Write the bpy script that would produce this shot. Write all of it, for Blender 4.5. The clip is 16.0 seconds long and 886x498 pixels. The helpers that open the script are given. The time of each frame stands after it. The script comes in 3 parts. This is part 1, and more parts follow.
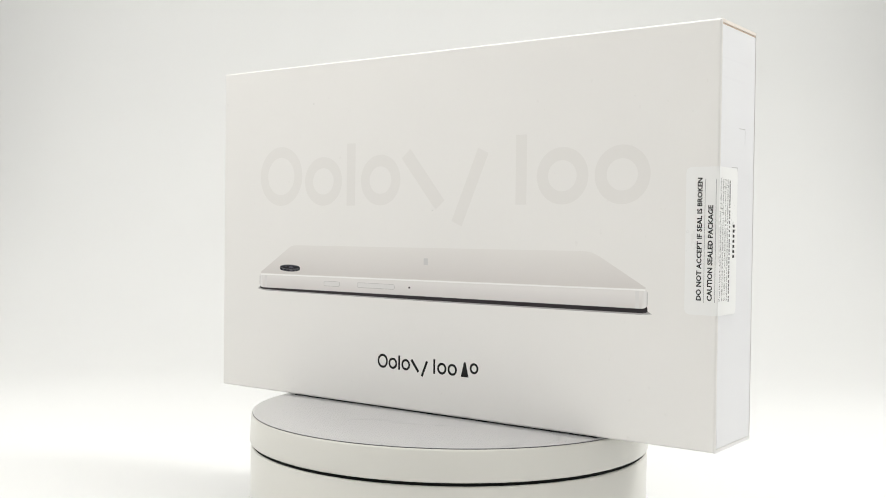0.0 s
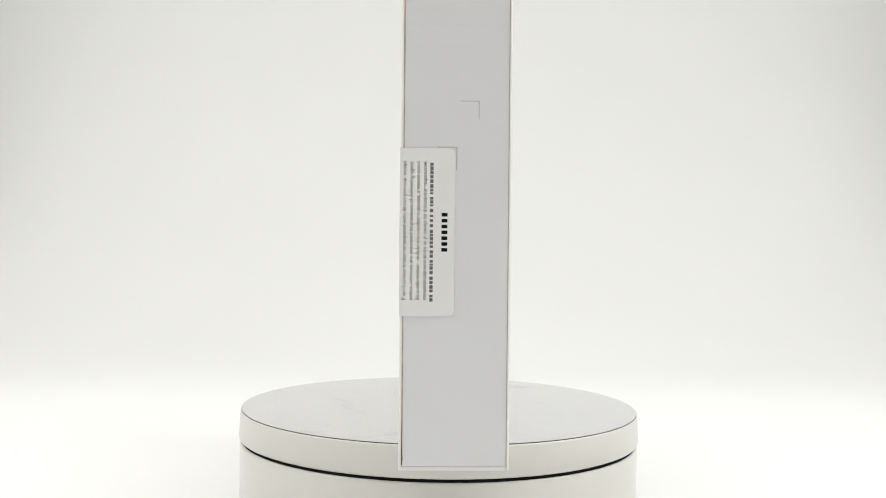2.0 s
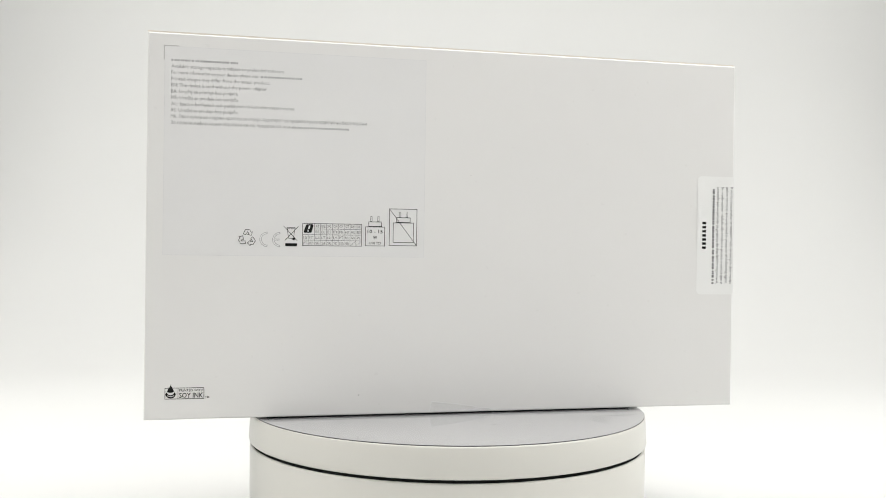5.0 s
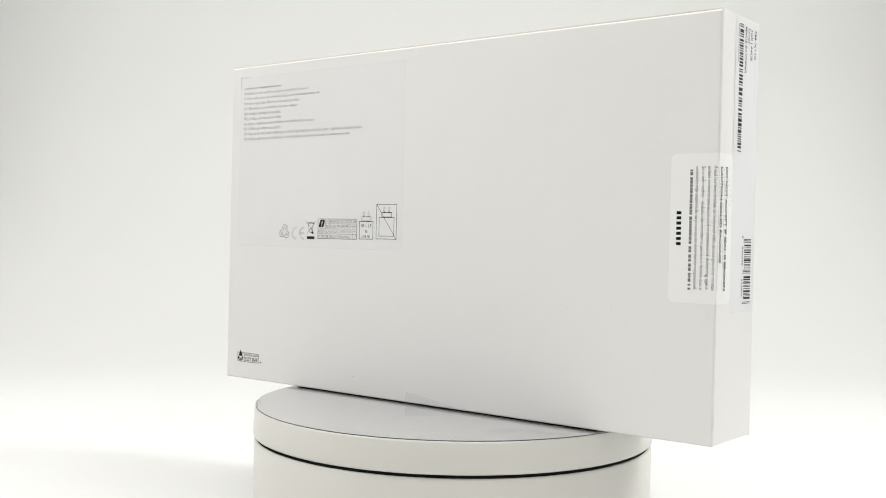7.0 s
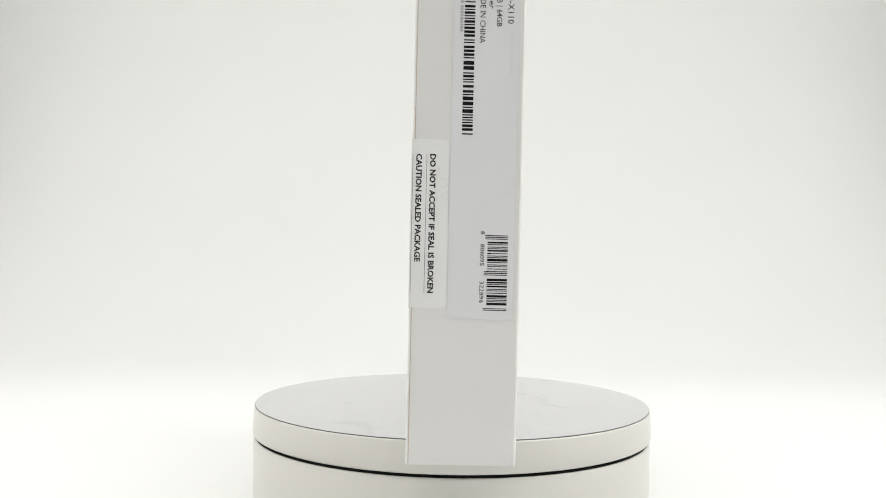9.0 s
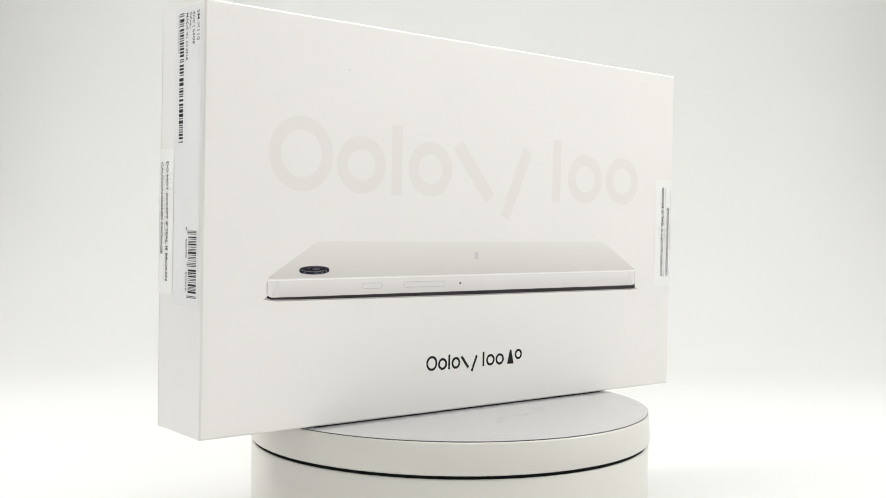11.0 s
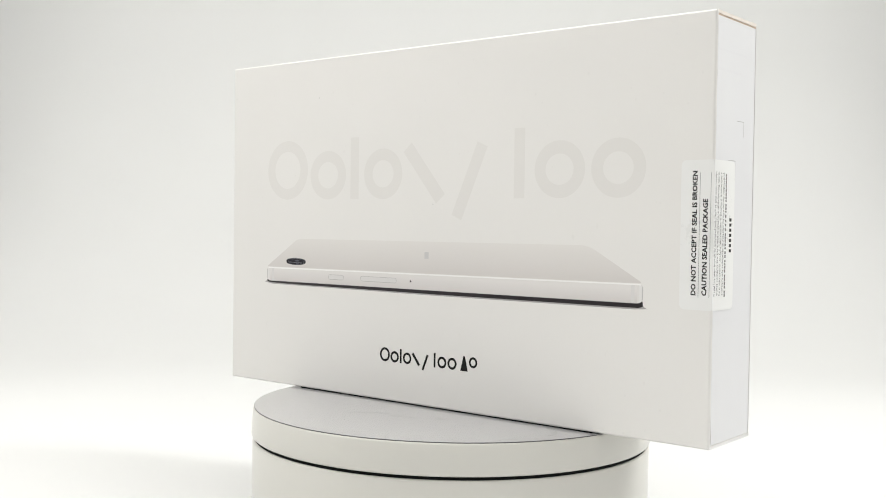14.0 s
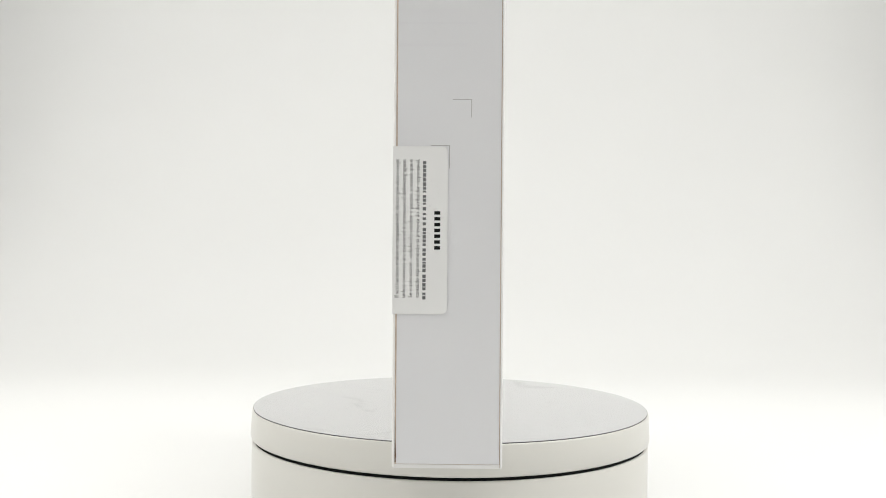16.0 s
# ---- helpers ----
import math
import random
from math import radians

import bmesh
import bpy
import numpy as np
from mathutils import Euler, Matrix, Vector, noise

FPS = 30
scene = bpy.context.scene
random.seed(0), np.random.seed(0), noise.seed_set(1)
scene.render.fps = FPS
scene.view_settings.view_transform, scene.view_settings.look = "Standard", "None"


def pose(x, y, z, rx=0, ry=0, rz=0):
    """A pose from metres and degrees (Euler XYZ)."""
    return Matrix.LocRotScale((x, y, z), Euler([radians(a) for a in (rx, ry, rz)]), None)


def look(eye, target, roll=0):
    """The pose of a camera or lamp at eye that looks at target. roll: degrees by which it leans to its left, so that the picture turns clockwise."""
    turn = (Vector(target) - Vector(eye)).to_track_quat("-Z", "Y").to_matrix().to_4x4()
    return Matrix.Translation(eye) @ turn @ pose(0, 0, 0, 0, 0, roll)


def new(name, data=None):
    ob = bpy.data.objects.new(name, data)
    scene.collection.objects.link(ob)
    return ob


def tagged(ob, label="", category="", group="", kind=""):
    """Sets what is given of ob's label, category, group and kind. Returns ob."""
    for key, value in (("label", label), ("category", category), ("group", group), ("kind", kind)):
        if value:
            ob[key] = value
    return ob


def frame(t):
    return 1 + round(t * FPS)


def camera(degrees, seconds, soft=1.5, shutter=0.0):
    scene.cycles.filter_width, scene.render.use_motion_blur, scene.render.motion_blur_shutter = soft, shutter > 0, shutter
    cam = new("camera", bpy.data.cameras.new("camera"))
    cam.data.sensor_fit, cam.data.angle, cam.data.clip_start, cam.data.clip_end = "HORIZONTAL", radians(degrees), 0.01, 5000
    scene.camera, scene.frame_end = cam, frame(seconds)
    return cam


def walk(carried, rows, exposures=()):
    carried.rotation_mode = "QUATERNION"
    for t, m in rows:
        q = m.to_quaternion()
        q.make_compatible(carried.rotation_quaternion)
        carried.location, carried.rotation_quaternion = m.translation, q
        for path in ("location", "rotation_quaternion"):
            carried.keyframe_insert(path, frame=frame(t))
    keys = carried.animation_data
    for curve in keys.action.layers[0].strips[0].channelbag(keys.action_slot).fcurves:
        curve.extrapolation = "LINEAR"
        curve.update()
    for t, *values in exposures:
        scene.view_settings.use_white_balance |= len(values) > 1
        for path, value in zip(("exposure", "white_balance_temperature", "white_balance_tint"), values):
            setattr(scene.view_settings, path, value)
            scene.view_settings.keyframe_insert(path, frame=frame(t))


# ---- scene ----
FOV = 46.07
cam = camera(FOV, 16.0, soft=0.95)

# seconds, x, y, z, tilt, roll, pan: a phone held almost still before the turntable
CAM = [
    (0, -0.0016, -0.4197, 0.0697, 89.29, -0.97, 0.27),
    (0.5, 0.0003, -0.4182, 0.0687, 89.37, -0.93, 0.56),
    (1, 0.0005, -0.4173, 0.0690, 89.24, -0.89, 0.46),
    (1.5, 0.0008, -0.4178, 0.0694, 89.16, -0.85, 0.50),
    (2, 0.0017, -0.4183, 0.0701, 88.99, -0.95, 0.16),
    (2.5, 0.0011, -0.4190, 0.0699, 89.11, -1.06, 0.21),
    (3, 0.0028, -0.4206, 0.0702, 89.08, -1.00, 0.60),
    (3.5, 0.0017, -0.4220, 0.0705, 89.16, -0.83, 0.46),
    (4, 0.0013, -0.4213, 0.0703, 89.25, -0.84, 0.42),
    (6.5, -0.0006, -0.4192, 0.0674, 89.29, -1.02, 0.65),
    (7, -0.0002, -0.4183, 0.0674, 89.19, -1.09, 0.67),
    (7.5, -0.0004, -0.4187, 0.0691, 88.95, -0.90, 0.53),
    (8, -0.0024, -0.4190, 0.0692, 88.94, -0.88, 0.24),
    (8.5, -0.0033, -0.4177, 0.0694, 88.89, -0.95, 0.19),
    (9, -0.0031, -0.4188, 0.0697, 88.83, -0.87, 0.19),
    (9.5, -0.0018, -0.4187, 0.0694, 88.82, -0.82, 0.30),
    (10, -0.0022, -0.4181, 0.0689, 88.91, -0.74, 0.18),
    (12.5, -0.0030, -0.4200, 0.0674, 89.30, -0.99, 0.23),
    (13, -0.0018, -0.4208, 0.0681, 89.19, -1.03, 0.37),
    (13.5, -0.0013, -0.4190, 0.0689, 89.07, -1.08, 0.44),
    (14, 0.0000, -0.4190, 0.0696, 88.96, -1.07, 0.60),
    (14.5, 0.0017, -0.4191, 0.0691, 89.02, -0.91, 0.76),
    (15, 0.0030, -0.4188, 0.0700, 88.92, -0.82, 0.93),
    (15.5, 0.0032, -0.4180, 0.0699, 88.92, -0.74, 0.99),
    (16, 0.0036, -0.4191, 0.0690, 89.10, -0.82, 1.01),
]
walk(cam, [(t, pose(x, y, z, tilt, 0, pan) @ pose(0, 0, 0, 0, 0, -roll)) for t, x, y, z, tilt, roll, pan in CAM])

# ---- light ----
FLOOR = -0.046                 # the sweep's floor, under the turntable
world = bpy.data.worlds.new("world")
scene.world = world
world.use_nodes = True
world.node_tree.nodes["Background"].inputs["Color"].default_value = (0.95, 0.98, 1, 1)
world.node_tree.nodes["Background"].inputs["Strength"].default_value = 0.10


def area_lamp(name, m, width, depth, watts, colour):
    data = bpy.data.lights.new(name, "AREA")
    data.shape, data.size, data.size_y, data.energy, data.color = "RECTANGLE", width, depth, watts, colour
    ob = new(name, data)
    ob.matrix_world = m
    return ob


LIGHT = (1.0, 0.989, 0.961)
area_lamp("led_panel_top", pose(0, 0.0, 0.86), 1.45, 0.76, 7.9, LIGHT)
area_lamp("led_strip_west", look((-0.55, -0.1, 0.62), (0.0, -0.05, 0.05)), 0.2, 0.8, 3.0, LIGHT)
area_lamp("led_strip_east", look((0.55, -0.1, 0.62), (0.0, -0.05, 0.05)), 0.2, 0.8, 4.5, (0.985, 0.992, 0.985))
area_lamp("led_strip_front", look((0.0, -0.70, 0.64), (0.0, 0.0, 0.03)), 0.50, 0.10, 0.82, LIGHT)
scene.view_settings.exposure = -0.35


# ---- materials ----
def material(name, colour, rough, metal=0.0, spec=0.5, vary=0.04, scale=60.0, bump=0.0, bump_scale=900.0, coat=0.0, rough_vary=0.06, fleck=0.0):
    """A principled surface with variation of colour and gloss at two scales, and fine relief."""
    mat = bpy.data.materials.new(name)
    mat.use_nodes = True
    nt = mat.node_tree
    n, ln = nt.nodes, nt.links
    b = n["Principled BSDF"]
    b.inputs["Metallic"].default_value = metal
    b.inputs["Specular IOR Level"].default_value = spec
    b.inputs["Coat Weight"].default_value = coat
    b.inputs["Coat Roughness"].default_value = 0.06
    co = n.new("ShaderNodeTexCoord")
    big = n.new("ShaderNodeTexNoise")
    big.inputs["Scale"].default_value, big.inputs["Detail"].default_value = scale, 4
    fine = n.new("ShaderNodeTexNoise")
    fine.inputs["Scale"].default_value, fine.inputs["Detail"].default_value = bump_scale, 3
    ln.new(co.outputs["Object"], big.inputs["Vector"])
    ln.new(co.outputs["Object"], fine.inputs["Vector"])
    mixf = n.new("ShaderNodeMath")
    mixf.operation = "MULTIPLY_ADD"
    ln.new(fine.outputs["Fac"], mixf.inputs[0])
    mixf.inputs[1].default_value = 0.35
    ln.new(big.outputs["Fac"], mixf.inputs[2])
    ramp = n.new("ShaderNodeMapRange")
    ramp.inputs["From Min"].default_value, ramp.inputs["From Max"].default_value = 0.4, 0.95
    ramp.inputs["To Min"].default_value, ramp.inputs["To Max"].default_value = 1 - vary, 1 + vary * 0.5
    ln.new(mixf.outputs[0], ramp.inputs["Value"])
    mul = n.new("ShaderNodeVectorMath")
    mul.operation = "SCALE"
    mul.inputs[0].default_value = colour
    ln.new(ramp.outputs["Result"], mul.inputs["Scale"])
    last = mul.outputs["Vector"]
    if fleck:
        spots = n.new("ShaderNodeTexNoise")
        spots.inputs["Scale"].default_value, spots.inputs["Detail"].default_value = 420, 1
        ln.new(co.outputs["Object"], spots.inputs["Vector"])
        cut = n.new("ShaderNodeMapRange")
        cut.inputs["From Min"].default_value, cut.inputs["From Max"].default_value = 0.76, 0.80
        cut.inputs["To Max"].default_value = fleck
        ln.new(spots.outputs["Fac"], cut.inputs["Value"])
        mx = n.new("ShaderNodeMix")
        mx.data_type = "RGBA"
        ln.new(cut.outputs["Result"], mx.inputs["Factor"])
        ln.new(last, mx.inputs["A"])
        mx.inputs["B"].default_value = (0.25, 0.23, 0.2, 1)
        last = mx.outputs["Result"]
    ln.new(last, b.inputs["Base Color"])
    rr = n.new("ShaderNodeMapRange")
    rr.inputs["From Min"].default_value, rr.inputs["From Max"].default_value = 0.4, 0.95
    rr.inputs["To Min"].default_value, rr.inputs["To Max"].default_value = max(rough - rough_vary, 0.02), rough + rough_vary
    ln.new(mixf.outputs[0], rr.inputs["Value"])
    ln.new(rr.outputs["Result"], b.inputs["Roughness"])
    if bump:
        bp = n.new("ShaderNodeBump")
        bp.inputs["Strength"].default_value, bp.inputs["Distance"].default_value = bump, 0.0004
        ln.new(fine.outputs["Fac"], bp.inputs["Height"])
        ln.new(bp.outputs["Normal"], b.inputs["Normal"])
    return mat


def film(name, colour, alpha, rough):
    """A thin, partly see-through film: sticker, tape."""
    mat = material(name, colour, rough, vary=0.02)
    mat.node_tree.nodes["Principled BSDF"].inputs["Alpha"].default_value = alpha
    return mat


M_SWEEP = material("sweep_vinyl", (0.728, 0.730, 0.721), 0.65, vary=0.03, scale=3, bump=0.05, spec=0.25)
M_TENT = material("tent_fabric", (0.80, 0.80, 0.79), 0.9, vary=0.04, scale=4, bump=0.2, bump_scale=500, spec=0.1)
# pale tone of the added wall that bounces light onto the box
M_BOUNCE = material("front_bounce_fabric", (0.66, 0.655, 0.65), 0.9, vary=0.05, scale=3, bump=0.1, spec=0.2)
M_BOARD = material("white_coated_board", (0.722, 0.715, 0.704), 0.34, vary=0.012, scale=25, bump=0.012, bump_scale=2200, fleck=0.05)
M_FRONT = material("white_printed_board", (0.750, 0.737, 0.716), 0.34, vary=0.012, scale=25, bump=0.012, bump_scale=2200, fleck=0.05)
M_FLAP = material("white_side_board", (0.70, 0.70, 0.713), 0.42, vary=0.02, scale=25, bump=0.03, bump_scale=2200)
M_CREASE = material("faint_crease_tone", (0.69, 0.688, 0.703), 0.42, vary=0.02)
M_CREAM = material("cream_board_edge", (0.72, 0.665, 0.60), 0.7, vary=0.08, scale=200, bump=0.1)
M_NICK = material("worn_brown_board", (0.17, 0.105, 0.07), 0.9, vary=0.3, scale=400)
M_EDGE = material("raw_board_edge", (0.62, 0.49, 0.39), 0.85, vary=0.25, scale=300, bump=0.3)
M_SEAL = material("seal_film", (0.775, 0.775, 0.765), 0.28, vary=0.004, scale=20, rough_vary=0.01)
M_LABEL = material("label_paper", (0.703, 0.706, 0.718), 0.42, vary=0.015)
M_INFO = material("thin_label_film", (0.704, 0.700, 0.697), 0.40, vary=0.015)
M_LABELEDGE = material("label_cut_edge", (0.672, 0.67, 0.672), 0.5, vary=0.1, scale=300)
M_RUBBED = material("rubbed_ink", (0.69, 0.69, 0.70), 0.5, vary=0.04, scale=300)
M_TAPE = film("clear_tape", (0.85, 0.86, 0.88), 0.10, 0.12)
M_TAPEEDGE = material("tape_crinkle", (0.82, 0.82, 0.82), 0.2, vary=0.1, scale=300)
M_INK = material("black_ink", (0.006, 0.006, 0.006), 0.45, spec=0.2, vary=0.2)
M_GREYINK = material("thin_grey_ink", (0.29, 0.29, 0.295), 0.5, spec=0.3, vary=0.2)
M_SEALINK = material("seal_ink", (0.03, 0.03, 0.031), 0.45, spec=0.2, vary=0.2)
M_NOTICEINK = material("seal_small_ink", (0.07, 0.07, 0.072), 0.45, spec=0.2, vary=0.2)
M_FOREIGNINK = material("seal_dense_ink", (0.17, 0.17, 0.175), 0.45, spec=0.2, vary=0.2)
M_CODEINK = material("fine_code_ink", (0.07, 0.07, 0.072), 0.45, spec=0.2, vary=0.2)
M_GHOST = material("pale_grey_print", (0.707, 0.692, 0.668), 0.33, vary=0.015, scale=25)
M_BARINK = material("light_grey_ink", (0.40, 0.40, 0.405), 0.5, vary=0.2, scale=500)
M_FAINT = material("faint_grey_line", (0.42, 0.41, 0.40), 0.5)
M_PLASTIC = material("cream_white_plastic", (0.64, 0.629, 0.588), 0.30, vary=0.012, scale=12, rough_vary=0.03)
# near-black: the shade inside narrow gaps, put into the colour
M_GAPSHADE = material("gap_shade_black", (0.004, 0.005, 0.0045), 0.7, spec=0.1, vary=0.2)
M_RIMLINE = material("dark_grey_rim", (0.09, 0.085, 0.085), 0.5)


def graded_print(name, low, high, z0, z1):
    """A printed tone that runs from low to high between two heights on the box."""
    mat = material(name, low, 0.34, vary=0.01, scale=12)
    nt = mat.node_tree
    n, ln = nt.nodes, nt.links
    co = n.new("ShaderNodeTexCoord")
    xyz = n.new("ShaderNodeSeparateXYZ")
    ln.new(co.outputs["Object"], xyz.inputs[0])
    mr = n.new("ShaderNodeMapRange")
    mr.inputs["From Min"].default_value, mr.inputs["From Max"].default_value = z0, z1
    ln.new(xyz.outputs["Z"], mr.inputs["Value"])
    mx = n.new("ShaderNodeMix")
    mx.data_type = "RGBA"
    mx.inputs["A"].default_value, mx.inputs["B"].default_value = (*low, 1), (*high, 1)
    ln.new(mr.outputs["Result"], mx.inputs["Factor"])
    ln.new(mx.outputs["Result"], n["Principled BSDF"].inputs["Base Color"])
    return mat


M_SHELL = graded_print("printed_silver", (0.60, 0.572, 0.553), (0.702, 0.682, 0.658), 0.0518, 0.0645)
M_SHELLSIDE = graded_print("printed_silver_side", (0.61, 0.583, 0.572), (0.70, 0.678, 0.663), 0.0460, 0.0505)
M_SHELLEDGE = material("printed_silver_highlight", (0.85, 0.84, 0.83), 0.34, vary=0.01)
M_ENDLIGHT = material("printed_light_end", (0.715, 0.70, 0.69), 0.34)
M_ENDMID = material("printed_middle_end", (0.69, 0.67, 0.655), 0.34)
M_LENSGLINT = material("printed_lens_glint", (0.06, 0.06, 0.085), 0.35, vary=0.3, scale=400)
M_ENDDARK = material("printed_dark_end", (0.46, 0.445, 0.44), 0.34)
M_SMALLMARK = material("printed_small_mark", (0.54, 0.53, 0.525), 0.34)
M_BUTTON = material("printed_button", (0.655, 0.64, 0.63), 0.34)
M_BUTTONLINE = material("printed_button_line", (0.44, 0.425, 0.415), 0.34)
M_SHADE = material("printed_dark_band", (0.014, 0.010, 0.013), 0.4, spec=0.3, vary=0.3, scale=60)
M_SHADE2 = material("printed_soft_band", (0.36, 0.345, 0.34), 0.34, vary=0.1, scale=60)
M_LENS = material("printed_lens", (0.009, 0.0085, 0.013), 0.4, spec=0.25, vary=0.2)
M_LENSRIM = material("printed_lens_rim", (0.22, 0.22, 0.24), 0.3, vary=0.3, scale=400)


def platter_material():
    """Grey laminated disc top, glossy, with faint dried smears and dust."""
    mat = material("grey_laminate", (0.42, 0.42, 0.432), 0.06, spec=1.0, coat=1.0, vary=0.03, scale=30, rough_vary=0.025, bump=0.004)
    nt = mat.node_tree
    n, ln = nt.nodes, nt.links
    b = n["Principled BSDF"]
    b.inputs["Coat IOR"].default_value = 1.7
    co = n.new("ShaderNodeTexCoord")
    st = n.new("ShaderNodeTexNoise")
    st.inputs["Scale"].default_value, st.inputs["Detail"].default_value, st.inputs["Distortion"].default_value = 26, 6, 1.4
    ln.new(co.outputs["Object"], st.inputs["Vector"])
    cut = n.new("ShaderNodeMapRange")
    cut.inputs["From Min"].default_value, cut.inputs["From Max"].default_value = 0.585, 0.635
    ln.new(st.outputs["Fac"], cut.inputs["Value"])
    old = b.inputs["Base Color"].links[0].from_socket
    mx = n.new("ShaderNodeMix")
    mx.data_type = "RGBA"
    sc = n.new("ShaderNodeMath")
    sc.operation = "MULTIPLY"
    ln.new(cut.outputs["Result"], sc.inputs[0])
    sc.inputs[1].default_value = 0.34
    ln.new(sc.outputs[0], mx.inputs["Factor"])
    ln.new(old, mx.inputs["A"])
    mx.inputs["B"].default_value = (0.24, 0.24, 0.25, 1)
    ln.new(mx.outputs["Result"], b.inputs["Base Color"])
    oldr = b.inputs["Roughness"].links[0].from_socket
    ad = n.new("ShaderNodeMath")
    ad.operation = "MULTIPLY_ADD"
    ln.new(cut.outputs["Result"], ad.inputs[0])
    ad.inputs[1].default_value = 0.2
    ln.new(oldr, ad.inputs[2])
    ln.new(ad.outputs[0], b.inputs["Roughness"])
    return mat


M_PLATTER = platter_material()


# ---- mesh helpers ----
def part(name, bm, mat, parent=None, label="", smooth=False):
    me = bpy.data.meshes.new(name)
    bm.to_mesh(me)
    bm.free()
    for p in me.polygons:
        p.use_smooth = smooth
    me.materials.append(mat)
    ob = new(name, me)
    ob.parent = parent
    if label:
        tagged(ob, label)
    return ob


def box_bm(x0, x1, y0, y1, z0, z1, bevel=0.0, segments=2, side=None):
    bm = bmesh.new()
    bmesh.ops.create_cube(bm, size=1)
    for v in bm.verts:
        v.co = (x0 + (v.co.x + 0.5) * (x1 - x0), y0 + (v.co.y + 0.5) * (y1 - y0), z0 + (v.co.z + 0.5) * (z1 - z0))
    if bevel:
        geom = [e for e in bm.edges if side is None or all(abs(v.co.y - side) < 1e-6 for v in e.verts)]
        bmesh.ops.bevel(bm, geom=geom, offset=bevel, segments=segments, affect="EDGES", profile=0.5)
    return bm


def lathe(profile, steps=160):
    """A turned solid about z; profile: (radius, z) from the axis below to the axis above or a closed outer line."""
    bm = bmesh.new()
    rings = []
    for r, z in profile:
        if r < 1e-6:
            rings.append([bm.verts.new((0, 0, z))])
        else:
            rings.append([bm.verts.new((r * math.cos(2 * math.pi * i / steps), r * math.sin(2 * math.pi * i / steps), z)) for i in range(steps)])
    for a, b in zip(rings, rings[1:]):
        for i in range(steps):
            j = (i + 1) % steps
            if len(a) == 1:
                bm.faces.new((a[0], b[j], b[i]))
            elif len(b) == 1:
                bm.faces.new((a[i], a[j], b[0]))
            else:
                bm.faces.new((a[i], a[j], b[j], b[i]))
    bmesh.ops.recalc_face_normals(bm, faces=list(bm.faces))
    return bm


# ---- the light tent ----
def sweep():
    """Floor that curves up into the back wall: one seamless sheet with thickness."""
    y0, y1, r, top, half = -1.0, 0.43, 0.43, 0.90, 0.75
    line = [(y0, FLOOR), (-0.4, FLOOR), (0.0, FLOOR), (y1 - 0.2, FLOOR)]
    line += [(y1 + r * math.sin(a), FLOOR + r - r * math.cos(a)) for a in (math.pi / 2 * k / 24 for k in range(25))]
    line += [(y1 + r, 0.7), (y1 + r, top)]
    bm = bmesh.new()
    cols = [-half, -0.4, 0, 0.4, half]
    grid = [[bm.verts.new((x, y, z)) for x in cols] for y, z in line]
    for a, b in zip(grid, grid[1:]):
        for i in range(len(cols) - 1):
            bm.faces.new((a[i], a[i + 1], b[i + 1], b[i]))
    bmesh.ops.recalc_face_normals(bm, faces=list(bm.faces))
    ob = part("backdrop", bm, M_SWEEP, smooth=True)
    mod = ob.modifiers.new("thickness", "SOLIDIFY")
    mod.thickness, mod.offset = 0.002, 1 if ob.data.polygons[0].normal.z < 0 else -1
    return tagged(ob, "seamless white vinyl sweep curving up from floor to back", "backdrop", kind="structure")


sweep()
for name, b in (("wall_west", (-0.78, -0.752, -1.0, 0.9, FLOOR, 0.90)), ("wall_east", (0.752, 0.78, -1.0, 0.9, FLOOR, 0.90))):
    tagged(part(name, box_bm(*b), M_TENT), "white fabric side of the light tent", "wall", kind="structure")
# unseen wall, added behind the camera to send light back onto the box
tagged(part("bounce_wall_south", box_bm(-0.78, 0.78, -1.03, -1.002, FLOOR, 0.90), M_BOUNCE), "unseen pale wall added behind the camera to bounce light", "wall", kind="structure")
tagged(part("ceiling", box_bm(-0.78, 0.78, -1.03, 0.9, 0.902, 0.93), M_TENT), "white fabric top of the light tent", "ceiling", kind="structure")

# ---- the turntable ----
R = 0.0790
turntable = tagged(new("turntable"), "round cream-white motorised display turntable with grey top", "turntable")
turntable.matrix_world = pose(0, 0, FLOOR)
UP = -FLOOR
part("base", lathe([(0, 0.0), (R - 0.004, 0.0), (R - 0.0012, 0.0015), (R - 0.0006, 0.004), (R - 0.0004, UP - 0.0136), (R - 0.0006, UP - 0.0130), (R - 0.0008, UP - 0.0127), (0, UP - 0.0127)]), M_PLASTIC, turntable, "cream-white plastic drum", smooth=True)
# filler disc, coloured near-black for the shade between drum and ring
part("seam", lathe([(0, UP - 0.01265), (R - 0.0013, UP - 0.01265), (R - 0.0013, UP - 0.0117), (0, UP - 0.0117)]), M_GAPSHADE, turntable, "near-black disc for the shade in the gap under the platter", smooth=False)
platter = part("platter", lathe([(0, -0.0116), (R - 0.0012, -0.0116), (R - 0.0003, -0.0112), (R, -0.0104), (R - 0.0005, -0.0010), (R - 0.0006, -0.0006), (R - 0.0009, -0.0004), (0, -0.0004)]), M_PLASTIC, turntable, "cream-white turning ring", smooth=True)
part("rim_line", lathe([(0, -0.00038), (R - 0.0009, -0.00038), (R - 0.0009, -0.0001), (0, -0.0001)]), M_RIMLINE, platter, "thin dark edge of the top sheet")
part("top_disc", lathe([(0, -0.00008), (R - 0.0010, -0.00008), (R - 0.0010, 0.0), (0, 0.0)]), M_PLATTER, platter, "glossy grey laminate with smears")



